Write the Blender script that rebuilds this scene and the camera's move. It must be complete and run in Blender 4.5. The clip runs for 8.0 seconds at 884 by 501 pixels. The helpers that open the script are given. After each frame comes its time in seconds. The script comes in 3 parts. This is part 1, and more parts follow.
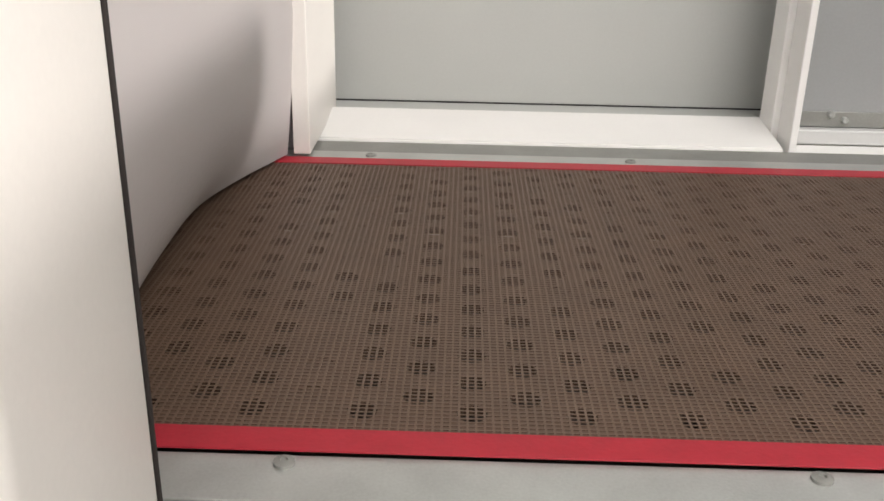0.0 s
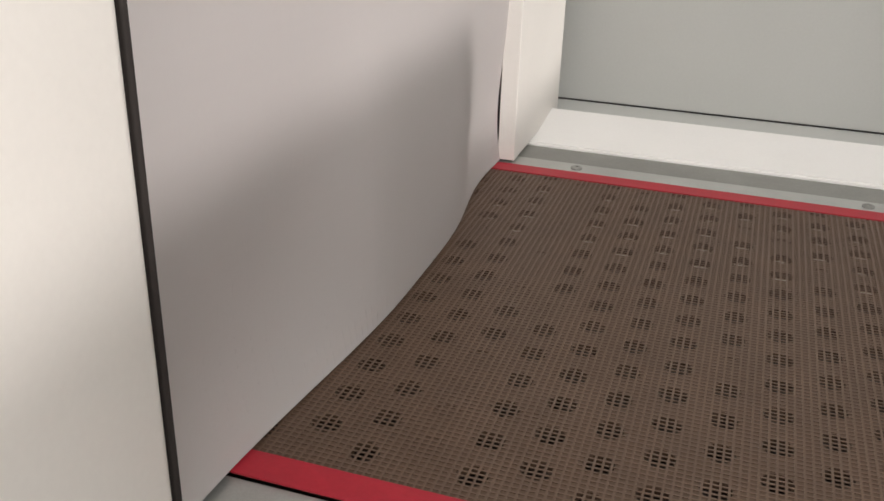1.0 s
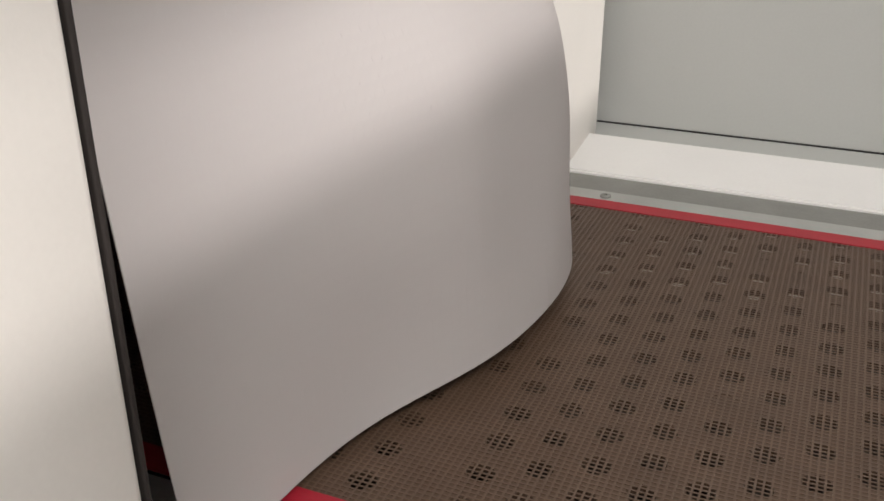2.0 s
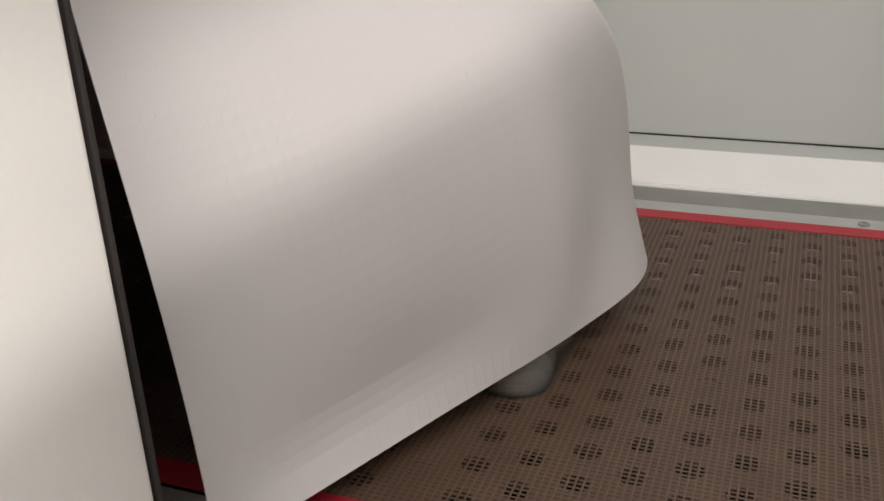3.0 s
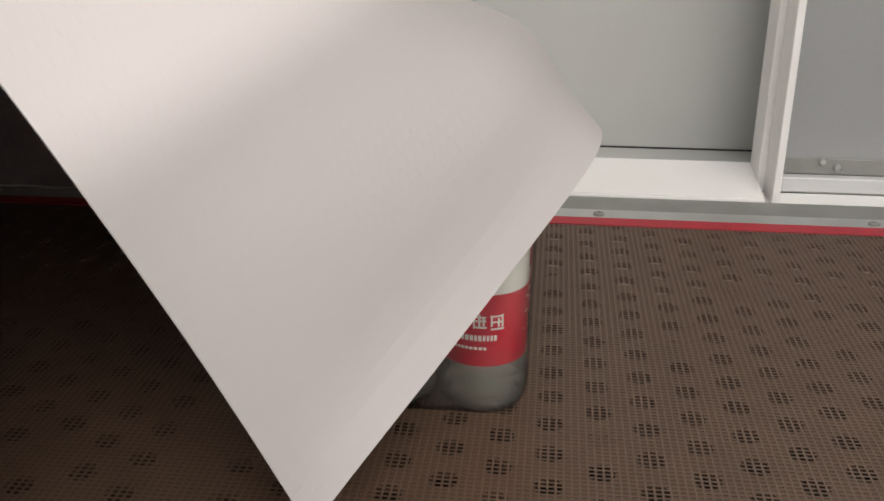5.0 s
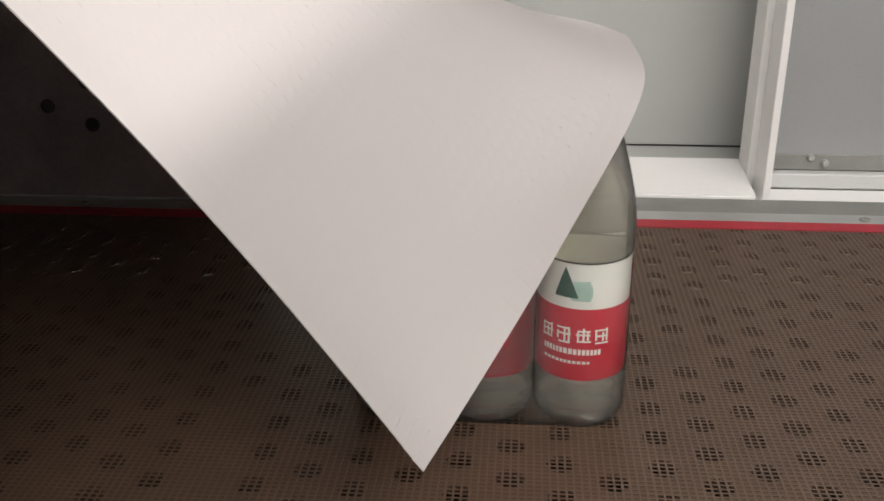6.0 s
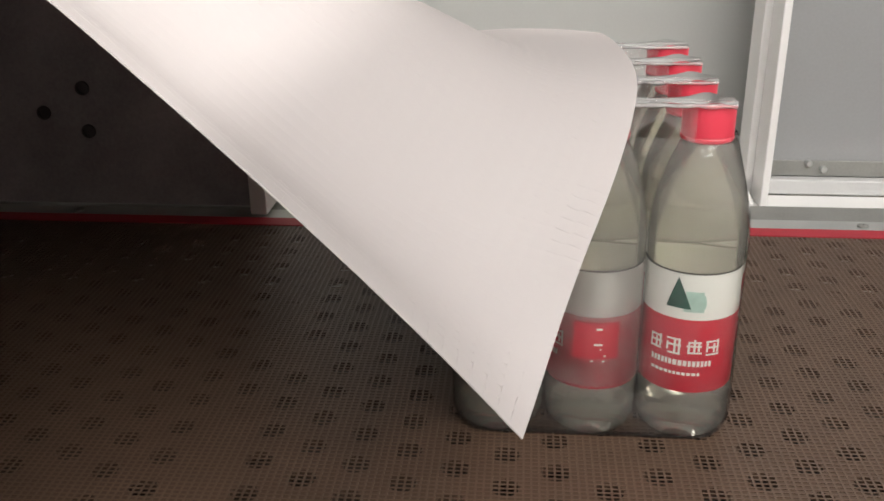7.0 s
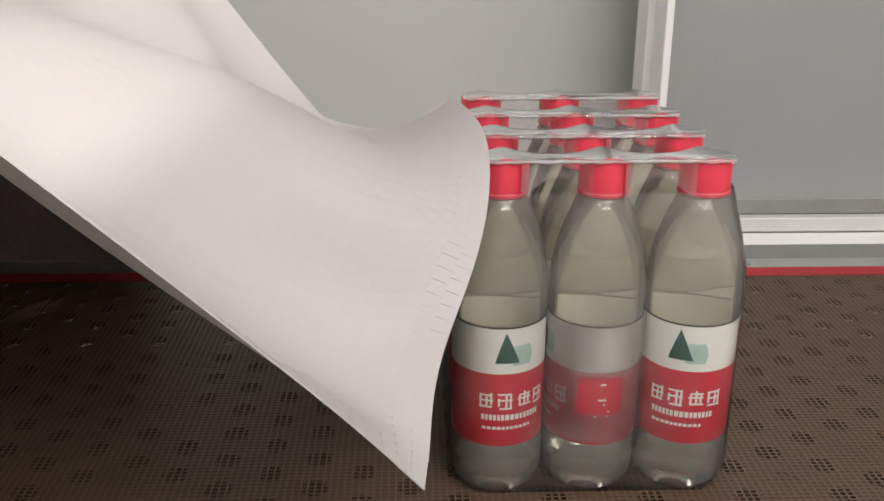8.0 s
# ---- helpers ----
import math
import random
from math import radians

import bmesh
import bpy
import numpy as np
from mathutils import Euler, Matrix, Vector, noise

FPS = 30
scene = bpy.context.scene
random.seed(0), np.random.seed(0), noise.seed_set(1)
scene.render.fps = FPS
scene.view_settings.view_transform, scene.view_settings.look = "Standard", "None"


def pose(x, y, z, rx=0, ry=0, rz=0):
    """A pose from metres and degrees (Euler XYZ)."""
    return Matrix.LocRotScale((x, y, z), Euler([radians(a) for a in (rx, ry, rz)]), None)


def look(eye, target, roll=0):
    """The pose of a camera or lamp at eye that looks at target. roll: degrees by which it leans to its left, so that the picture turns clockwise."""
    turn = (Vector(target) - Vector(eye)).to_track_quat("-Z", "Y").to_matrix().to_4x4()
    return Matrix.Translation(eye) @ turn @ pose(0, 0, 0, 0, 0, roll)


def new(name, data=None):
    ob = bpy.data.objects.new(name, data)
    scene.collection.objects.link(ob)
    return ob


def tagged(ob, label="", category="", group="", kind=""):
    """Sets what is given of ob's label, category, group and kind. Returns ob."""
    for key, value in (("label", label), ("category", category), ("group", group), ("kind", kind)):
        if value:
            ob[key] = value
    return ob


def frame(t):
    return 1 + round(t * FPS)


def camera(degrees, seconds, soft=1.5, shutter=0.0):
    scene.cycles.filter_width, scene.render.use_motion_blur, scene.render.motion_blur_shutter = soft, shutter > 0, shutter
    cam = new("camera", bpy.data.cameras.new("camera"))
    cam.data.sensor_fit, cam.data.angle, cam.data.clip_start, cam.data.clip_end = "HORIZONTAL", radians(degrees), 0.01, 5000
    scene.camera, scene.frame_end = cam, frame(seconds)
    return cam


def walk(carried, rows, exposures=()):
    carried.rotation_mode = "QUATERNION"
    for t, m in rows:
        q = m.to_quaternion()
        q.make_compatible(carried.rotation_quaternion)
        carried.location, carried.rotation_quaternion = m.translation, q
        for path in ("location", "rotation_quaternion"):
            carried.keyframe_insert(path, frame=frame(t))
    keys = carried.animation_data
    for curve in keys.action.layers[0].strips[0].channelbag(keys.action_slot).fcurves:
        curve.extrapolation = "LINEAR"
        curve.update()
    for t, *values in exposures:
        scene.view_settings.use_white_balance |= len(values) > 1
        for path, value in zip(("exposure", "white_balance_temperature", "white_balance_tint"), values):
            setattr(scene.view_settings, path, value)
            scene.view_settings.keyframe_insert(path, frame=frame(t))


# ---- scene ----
cam = camera(50.3, 8.0, soft=1.6)
walk(cam, [
    (0, look((0.2008, -0.4440, 0.3024), (0.1869, 0.2978, 0.0032), 1.15)),
    (0.5, look((0.2019, -0.4085, 0.2949), (0.0858, 0.3202, -0.0141), 1.12)),
    (1, look((0.2592, -0.3757, 0.3394), (0.0357, 0.3169, 0.0072), 1.64)),
    (1.5, look((0.3078, -0.3704, 0.3814), (0.0315, 0.2983, 0.0401), 1.26)),
    (3, look((0.3197, -0.4007, 0.3719), (0.0479, 0.2828, 0.0573), -2.28)),
    (3.5, look((0.3233, -0.3942, 0.3630), (0.0929, 0.3040, 0.0477), -1.34)),
    (4, look((0.3443, -0.4015, 0.3599), (0.1609, 0.3144, 0.0535), -0.60)),
    (4.5, look((0.3452, -0.4143, 0.3569), (0.2222, 0.3170, 0.0569), 0.12)),
    (6, look((0.3144, -0.4057, 0.3721), (0.2483, 0.3287, 0.0617), -0.56)),
    (6.5, look((0.3173, -0.3981, 0.3682), (0.2579, 0.3364, 0.0568), -0.08)),
    (7, look((0.3176, -0.4024, 0.3720), (0.2514, 0.3338, 0.0660), -0.59)),
    (7.5, look((0.3152, -0.3946, 0.3759), (0.2741, 0.3460, 0.0762), -0.29)),
    (8, look((0.3144, -0.3851, 0.3843), (0.3398, 0.3635, 0.1033), 0.22)),
], exposures=[(0, 0.22), (0.5, 0.16), (1.0, -0.04), (1.5, -0.08), (3.0, -0.17), (4.5, -0.08), (5.8, -0.05), (6.5, 0.18), (7.2, 0.2), (8.0, 0.02)])


def run(t):
    """How far the belt has run at t seconds."""
    return 0.0828 * t - 0.00117 * t * t



# ---- light ----
world = bpy.data.worlds.new("world")
world.use_nodes = True
scene.world = world
world.node_tree.nodes["Background"].inputs[0].default_value = (0.75, 0.85, 1.0, 1)
world.node_tree.nodes["Background"].inputs[1].default_value = 0.25
scene.view_settings.exposure = 0.0


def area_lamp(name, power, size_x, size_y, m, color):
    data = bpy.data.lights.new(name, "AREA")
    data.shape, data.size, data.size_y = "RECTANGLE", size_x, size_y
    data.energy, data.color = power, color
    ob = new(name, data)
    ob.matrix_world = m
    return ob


# low sun through the masking wall's opening, and unseen fill lamps added overhead
sun = bpy.data.lights.new("sun", "SUN")
sun.energy, sun.angle, sun.color = 2.0, radians(0.9), (1.0, 0.95, 0.92)
new("sun", sun).matrix_world = look((2.7, -0.80, 1.66), (0.0, 0.1, 0.166))
area_lamp("overhead_fill", 64, 2.2, 0.9, look((1.3, -1.1, 2.4), (0.3, 0.1, 0.0)), (1.0, 0.96, 0.935))
# added fills: for faces turned south, the door post and the tunnel's inside
area_lamp("south_fill", 68, 2.2, 0.5, look((0.9, -2.6, 2.4), (0.5, 0.1, 0.0)), (1.0, 0.96, 0.935))
area_lamp("post_fill", 26, 1.6, 0.5, look((-1.0, -1.5, 2.4), (0.4, 0.5, 0.2)), (0.95, 0.97, 1.0))
area_lamp("tunnel_fill", 34, 1.8, 0.6, look((-3.1, -0.2, 2.4), (-3.0, 0.2, 0.0)), (1.0, 0.96, 0.935))


# ---- materials ----
def mat(name, color, rough=0.5, metal=0.0, vary=0.08, scale=12.0, bump=0.0, fine=300.0, coat=0.0, spec=0.5):
    """A plain painted, plastic or metal surface: two scales of tone, and a fine relief."""
    m = bpy.data.materials.new(name)
    m.use_nodes = True
    nt = m.node_tree
    bsdf = nt.nodes["Principled BSDF"]
    bsdf.inputs["Roughness"].default_value = rough
    bsdf.inputs["Metallic"].default_value = metal
    bsdf.inputs["Coat Weight"].default_value = coat
    bsdf.inputs["Specular IOR Level"].default_value = spec
    tc = nt.nodes.new("ShaderNodeTexCoord")
    big = nt.nodes.new("ShaderNodeTexNoise")
    big.inputs["Scale"].default_value, big.inputs["Detail"].default_value = scale, 5
    small = nt.nodes.new("ShaderNodeTexNoise")
    small.inputs["Scale"].default_value, small.inputs["Detail"].default_value = fine, 3
    for n in (big, small):
        nt.links.new(tc.outputs["Object"], n.inputs["Vector"])
    add = nt.nodes.new("ShaderNodeMix")
    add.inputs[0].default_value = 0.35
    nt.links.new(big.outputs["Fac"], add.inputs[2])
    nt.links.new(small.outputs["Fac"], add.inputs[3])
    ramp = nt.nodes.new("ShaderNodeValToRGB")
    lo = [c * (1 - vary) for c in color]
    hi = [min(1.0, c * (1 + vary)) for c in color]
    ramp.color_ramp.elements[0].position, ramp.color_ramp.elements[0].color = 0.3, (*lo, 1)
    ramp.color_ramp.elements[1].position, ramp.color_ramp.elements[1].color = 0.7, (*hi, 1)
    nt.links.new(add.outputs[0], ramp.inputs[0])
    nt.links.new(ramp.outputs[0], bsdf.inputs["Base Color"])
    if bump:
        b = nt.nodes.new("ShaderNodeBump")
        b.inputs["Strength"].default_value, b.inputs["Distance"].default_value = bump, 0.002
        nt.links.new(small.outputs["Fac"], b.inputs["Height"])
        nt.links.new(b.outputs[0], bsdf.inputs["Normal"])
    return m


def clear(name, tint, body, share, rough=0.08, cloud=0.0, ior=1.5):
    """Clear plastic: light goes through it tinted, a share of it meets a milky body, and it has gloss."""
    m = bpy.data.materials.new(name)
    m.use_nodes = True
    nt = m.node_tree
    bsdf = nt.nodes["Principled BSDF"]
    bsdf.inputs["Base Color"].default_value = (*body, 1)
    bsdf.inputs["Roughness"].default_value = 0.3
    see = nt.nodes.new("ShaderNodeBsdfTransparent")
    see.inputs[0].default_value = (*tint, 1)
    mix = nt.nodes.new("ShaderNodeMixShader")
    mix.inputs[0].default_value = share
    if cloud:
        tc = nt.nodes.new("ShaderNodeTexCoord")
        no = nt.nodes.new("ShaderNodeTexNoise")
        no.inputs["Scale"].default_value, no.inputs["Detail"].default_value = 28, 4
        nt.links.new(tc.outputs["Object"], no.inputs["Vector"])
        mr = nt.nodes.new("ShaderNodeMapRange")
        mr.inputs[1].default_value, mr.inputs[2].default_value = 0.35, 0.7
        mr.inputs[3].default_value, mr.inputs[4].default_value = share - cloud, share + cloud
        nt.links.new(no.outputs["Fac"], mr.inputs[0])
        nt.links.new(mr.outputs[0], mix.inputs[0])
    glow = nt.nodes.new("ShaderNodeBsdfTranslucent")
    glow.inputs[0].default_value = (*body, 1)
    milk = nt.nodes.new("ShaderNodeMixShader")
    milk.inputs[0].default_value = 0.35
    nt.links.new(bsdf.outputs[0], milk.inputs[1])
    nt.links.new(glow.outputs[0], milk.inputs[2])
    nt.links.new(see.outputs[0], mix.inputs[1])
    nt.links.new(milk.outputs[0], mix.inputs[2])
    gloss = nt.nodes.new("ShaderNodeBsdfGlossy")
    gloss.inputs["Roughness"].default_value = rough
    fres = nt.nodes.new("ShaderNodeFresnel")
    fres.inputs[0].default_value = ior
    mix2 = nt.nodes.new("ShaderNodeMixShader")
    nt.links.new(fres.outputs[0], mix2.inputs[0])
    nt.links.new(mix.outputs[0], mix2.inputs[1])
    nt.links.new(gloss.outputs[0], mix2.inputs[2])
    nt.links.new(mix2.outputs[0], nt.nodes["Material Output"].inputs[0])
    return m


CREAM = mat("cream_paint", (0.75, 0.72, 0.68), 0.42, vary=0.03, scale=6, bump=0.05)
RUBBER = mat("white_silicone_sheet", (0.625, 0.594, 0.587), 0.55, vary=0.02, scale=9, bump=0.04)
nt = RUBBER.node_tree
lit_through = nt.nodes.new("ShaderNodeBsdfTranslucent")
lit_through.inputs[0].default_value = (0.80, 0.70, 0.64, 1)
blend = nt.nodes.new("ShaderNodeMixShader")
blend.inputs[0].default_value = 0.28
nt.links.new(nt.nodes["Principled BSDF"].outputs[0], blend.inputs[1])
nt.links.new(lit_through.outputs[0], blend.inputs[2])
nt.links.new(blend.outputs[0], nt.nodes["Material Output"].inputs[0])
WHITE = mat("white_powder_coat", (0.82, 0.81, 0.79), 0.35, vary=0.03, scale=10, bump=0.06)
GREYFRAME = mat("pale_grey_aluminium", (0.58, 0.58, 0.57), 0.4, 0.2, vary=0.05, scale=14, bump=0.05)
PANEL = mat("grey_panel", (0.475, 0.482, 0.461), 0.28, vary=0.04, scale=4, bump=0.02)
DOORPANEL = mat("grey_door_panel", (0.30, 0.305, 0.305), 0.2, vary=0.06, scale=5, bump=0.02)
STEEL = mat("brushed_steel", (0.55, 0.56, 0.54), 0.42, 0.75, vary=0.12, scale=25, bump=0.1, fine=500)
STEEL_DARK = mat("dull_steel", (0.30, 0.30, 0.28), 0.5, 0.5, vary=0.12, scale=22, bump=0.1)
BLACK = mat("sooty_steel", (0.36, 0.32, 0.33), 0.5, 0.0, vary=0.3, scale=14, bump=0.1)
HOLE_DARK = mat("hole_dark", (0.10, 0.09, 0.09), 0.8, vary=0.2)
HOLE = mat("burnt_hole", (0.008, 0.007, 0.007), 0.8)
# for the sealing strip, and for the sheet that stands for shade under the plate
SEAL_AND_VOID = mat("dark_brown_seal_and_void", (0.018, 0.013, 0.011), 0.8, vary=0.2)
MESH = mat("brown_glass_fibre_mesh", (0.110, 0.070, 0.048), 0.42, vary=0.18, scale=30, bump=0.1, fine=900)
PLATE = mat("stained_support_plate", (0.078, 0.047, 0.030), 0.5, 0.0, vary=0.16, scale=18, bump=0.08)
RED = mat("red_belt_edging", (0.36, 0.013, 0.028), 0.5, vary=0.12, scale=40, bump=0.08)
RED_CAP = mat("red_cap_plastic", (0.72, 0.05, 0.085), 0.32, vary=0.04)
LABEL_RED = mat("red_label_print", (0.62, 0.03, 0.055), 0.35, vary=0.04)
LABEL_WHITE = mat("white_label_print", (0.84, 0.85, 0.79), 0.35, vary=0.05)
GREEN = mat("dark_green_print", (0.018, 0.085, 0.06), 0.4, vary=0.4, scale=160)
TEAL = mat("teal_print", (0.42, 0.60, 0.52), 0.4, vary=0.15, scale=120)
INK = mat("dark_print", (0.05, 0.05, 0.04), 0.4)


def watery(name, tint, body, share):
    """A clear bottle full of water, a little milky from its wrapping."""
    m = clear(name, tint, body, share, 0.05)
    nt = m.node_tree
    water = nt.nodes.new("ShaderNodeBsdfRefraction")
    water.inputs["Color"].default_value = (*tint, 1)
    water.inputs["Roughness"].default_value = 0.12
    water.inputs["IOR"].default_value = 1.2
    for n in nt.nodes:
        if n.type == "BSDF_TRANSPARENT":
            for link in list(n.outputs[0].links):
                nt.links.new(water.outputs[0], link.to_socket)
    return m


PET = watery("clear_bottle_with_water", (0.985, 0.98, 0.925), (0.97, 0.95, 0.82), 0.26)
FILM = clear("clear_shrink_film", (0.985, 0.985, 0.98), (0.92, 0.90, 0.88), 0.07, 0.1, cloud=0.05, ior=1.22)
# rolled film; its milky white also puts the edge's highlight into the colour
FILM_ROLL = clear("film_drawn_to_a_roll", (0.97, 0.97, 0.97), (0.92, 0.90, 0.89), 0.34, 0.12, cloud=0.2)
FILM_BAND = clear("taut_clear_film", (0.98, 0.97, 0.97), (0.95, 0.90, 0.90), 0.10, 0.18, cloud=0.07, ior=1.12)
FILM_VEIL = clear("thin_hanging_film", (0.98, 0.97, 0.97), (0.95, 0.92, 0.91), 0.12, 0.1, cloud=0.08)
FILM_HAZY = clear("crumpled_hazy_film", (0.97, 0.97, 0.97), (0.80, 0.72, 0.71), 0.18, 0.2, cloud=0.09)
HALL = mat("hall_plaster", (0.62, 0.60, 0.56), 0.8, vary=0.05, scale=2)
CONCRETE = mat("concrete_floor", (0.30, 0.29, 0.27), 0.7, vary=0.12, scale=3, bump=0.2, fine=60)


# ---- mesh helpers ----
def box(bm, x0, x1, y0, y1, z0, z1, bevel=0.0):
    vs = [bm.verts.new((x, y, z)) for x in (x0, x1) for y in (y0, y1) for z in (z0, z1)]
    fs = [bm.faces.new([vs[i] for i in f]) for f in
          ((0, 1, 3, 2), (4, 6, 7, 5), (0, 4, 5, 1), (2, 3, 7, 6), (0, 2, 6, 4), (1, 5, 7, 3))]
    if bevel:
        bmesh.ops.bevel(bm, geom=list({e for f in fs for e in f.edges}), offset=bevel, segments=3, affect="EDGES", profile=0.5)
    return bm


def boxes(*rows, bevel=0.0):
    bm = bmesh.new()
    for r in rows:
        box(bm, *r, bevel=bevel)
    return bm


def mesh_of(name, bm, material, smooth=None):
    me = bpy.data.meshes.new(name)
    bm.to_mesh(me)
    bm.free()
    me.materials.append(material)
    if smooth is not None:
        for p in me.polygons:
            p.use_smooth = True
        me.set_sharp_from_angle(angle=radians(smooth))
    return me


def part(name, bm, material, parent=None, label="", smooth=None, at=None):
    ob = new(name, mesh_of(name, bm, material, smooth))
    if parent is not None:
        ob.parent = parent
    if at is not None:
        ob.matrix_basis = at
    if label:
        ob["label"] = label
    return ob


def setting(name, bm, material, label, category, smooth=None):
    return tagged(part(name, bm, material, smooth=smooth), label, category, kind="structure")


def thing(name, label, category, group="", at=None):
    ob = new(name)
    ob.empty_display_size = 0.05
    if at is not None:
        ob.matrix_basis = at
    return tagged(ob, label, category, group)


def lathe(bm, profile, n=24, cx=0.0, cy=0.0, z0=0.0, close=True):
    rings = []
    for r, z in profile:
        rings.append([bm.verts.new((cx + r * math.cos(2 * math.pi * k / n), cy + r * math.sin(2 * math.pi * k / n), z0 + z)) for k in range(n)])
    for a, b in zip(rings, rings[1:]):
        for k in range(n):
            bm.faces.new((a[k], a[(k + 1) % n], b[(k + 1) % n], b[k]))
    if close:
        bm.faces.new(rings[0][::-1])
        bm.faces.new(rings[-1])
    return bm


# ---- the hall ----
FLOOR_Z = -0.85
setting("floor", boxes((-4, 4, -3.5, 3.0, FLOOR_Z - 0.1, FLOOR_Z)), CONCRETE, "grey concrete hall floor", "floor")
setting("ceiling", boxes((-4, 4, -3.5, 3.0, 2.5, 2.6)), HALL, "plain pale hall ceiling", "ceiling")
setting("wall_north", boxes((-4, 4, 3.0, 3.1, FLOOR_Z, 2.5)), HALL, "plain pale hall wall", "wall")
setting("wall_south", boxes((-4, 4, -3.6, -3.5, FLOOR_Z, 2.5)), HALL, "plain pale hall wall", "wall")
setting("wall_west", boxes((-4.1, -4, -3.5, 3.0, FLOOR_Z, 2.5)), HALL, "plain pale hall wall", "wall")
# wall added out of view: its opening sets the shadow edge on the curtain
MASK_TOP, MASK_LOW, MASK_STEP = 1.66, 1.53, -0.48      # the opening's lower edge drops beyond the step
setting("sun_mask_wall", boxes((2.7, 2.8, -3.5, -1.3, FLOOR_Z, 2.5), (2.7, 2.8, 1.6, 3.0, FLOOR_Z, 2.5),
                           (2.7, 2.8, -1.3, MASK_STEP, FLOOR_Z, MASK_TOP),
                           (2.7, 2.8, MASK_STEP, 1.6, FLOOR_Z, MASK_LOW), (2.7, 2.8, -1.3, 1.6, 2.42, 2.5)),
        HALL, "unseen pale wall, its stepped opening cut to shadow the curtain", "wall")


# ---- the conveyor ----
X0, X1 = -1.9, 2.45
BELT_W, EDGE = 0.576, 0.0226
CLOGGED = 1                   # the row of holes that residue has filled


def build_plate():
    """The support plate under the belt, with staggered round holes."""
    verts, faces = [], []
    rnd = random.Random(21)
    px, py, r, n = 0.0332, 0.0362, 0.0096, 12
    z = -0.00055
    i0, i1 = int((X0 - 0.079) / px), int((X1 - 0.079) / px)
    for i in range(i0, i1):
        x = 0.079 + i * px
        for k in range(15):
            y = 0.0455 + k * py + (0.0181 if i % 2 else 0.0)
            cx0, cx1, cy0, cy1 = x - px / 2, x + px / 2, y - py / 2, y + py / 2
            if cy1 > 0.575:
                continue
            last = cy1
            clogged = rnd.random() < (0.75 if i == CLOGGED else 0.10)
            depth = 0.0006 if clogged else 0.006
            base = len(verts)
            for q in range(n):
                a = 2 * math.pi * q / n
                c, s = math.cos(a), math.sin(a)
                f = min((px / 2) / abs(c) if abs(c) > 1e-6 else 9, (py / 2) / abs(s) if abs(s) > 1e-6 else 9)
                verts.append((x + c * f, y + s * f, z))
                verts.append((x + c * r, y + s * r, z))
                verts.append((x + c * r, y + s * r, z - depth))
            for q in range(n):
                a, b = base + 3 * q, base + 3 * ((q + 1) % n)
                faces.append((a, b, b + 1, a + 1))
                faces.append((a + 1, b + 1, b + 2, a + 2))
            if clogged:
                faces.append([base + 3 * q + 2 for q in range(n)])
            # the cell's corners, which the ring of rays leaves out
            for sx, sy in ((1, 1), (-1, 1), (-1, -1), (1, -1)):
                ang = math.atan2(sy * py, sx * px) % (2 * math.pi)
                q = int((ang / (2 * math.pi)) * n) % n
                verts.append((x + sx * px / 2, y + sy * py / 2, z))
                a, b = base + 3 * q, base + 3 * ((q + 1) % n)
                faces.append((a, len(verts) - 1, b))
        low = 0.0455 - py / 2 + (py / 2 if i % 2 else 0.0)
        for ya, yb in ((0.0, low), (last, 0.575)):
            b = len(verts)
            verts.extend(((x - px / 2, ya, z), (x + px / 2, ya, z), (x + px / 2, yb, z), (x - px / 2, yb, z)))
            faces.append((b, b + 1, b + 2, b + 3))
    me = bpy.data.meshes.new("support_plate")
    me.from_pydata(verts, [], faces)
    bm = bmesh.new()
    bm.from_mesh(me)
    bmesh.ops.remove_doubles(bm, verts=bm.verts, dist=2e-5)
    bm.to_mesh(me)
    bm.free()
    me.materials.append(PLATE)
    return me


conveyor = thing("conveyor", "steel conveyor frame with rails and a perforated support plate", "conveyor")
plate = new("support_plate", build_plate())
plate.parent = conveyor
plate["label"] = "brown-stained steel plate with staggered round holes"
# added dark sheet: the shade seen through the holes is put into its colour
part("void_sheet", boxes((X0, X1, -0.02, 0.59, -0.10, -0.095)), SEAL_AND_VOID, conveyor, "dark sheet for the shaded void under the plate")
near_rail = part("near_rail", boxes((X0, X1, -0.043, -0.0005, -0.012, -0.002), (X0, X1, -0.043, -0.038, -0.12, -0.0125), bevel=0.001), STEEL, conveyor)
far_rail = part("far_rail", boxes((X0, X1, 0.5765, 0.605, -0.012, 0.0), bevel=0.001), STEEL, conveyor)
part("channel", boxes((X0, X1, 0.606, 0.6605, -0.02, -0.003), bevel=0.003), STEEL_DARK, conveyor, "dull grey steel channel beside the rail")
for x in (-1.6, 0.35, 2.2):
    for y in (-0.02, 0.60):
        part("leg", boxes((x - 0.025, x + 0.025, y - 0.02, y + 0.02, FLOOR_Z, -0.125), bevel=0.003), STEEL_DARK, conveyor)


def screw(parent, x, y, z):
    bm = lathe(bmesh.new(), ((0.0062, 0.0), (0.006, 0.0018), (0.0045, 0.0026), (0.0022, 0.0027), (0.0018, 0.0014)), 14)
    part("screw", bm, STEEL_DARK, parent, smooth=40, at=pose(x, y, z))


for x in (-0.49, -0.195, 0.0985, 0.393, 0.688, 0.983):
    screw(far_rail, x, 0.588, 0.0)
    screw(near_rail, x + 0.0095, -0.009, -0.002)


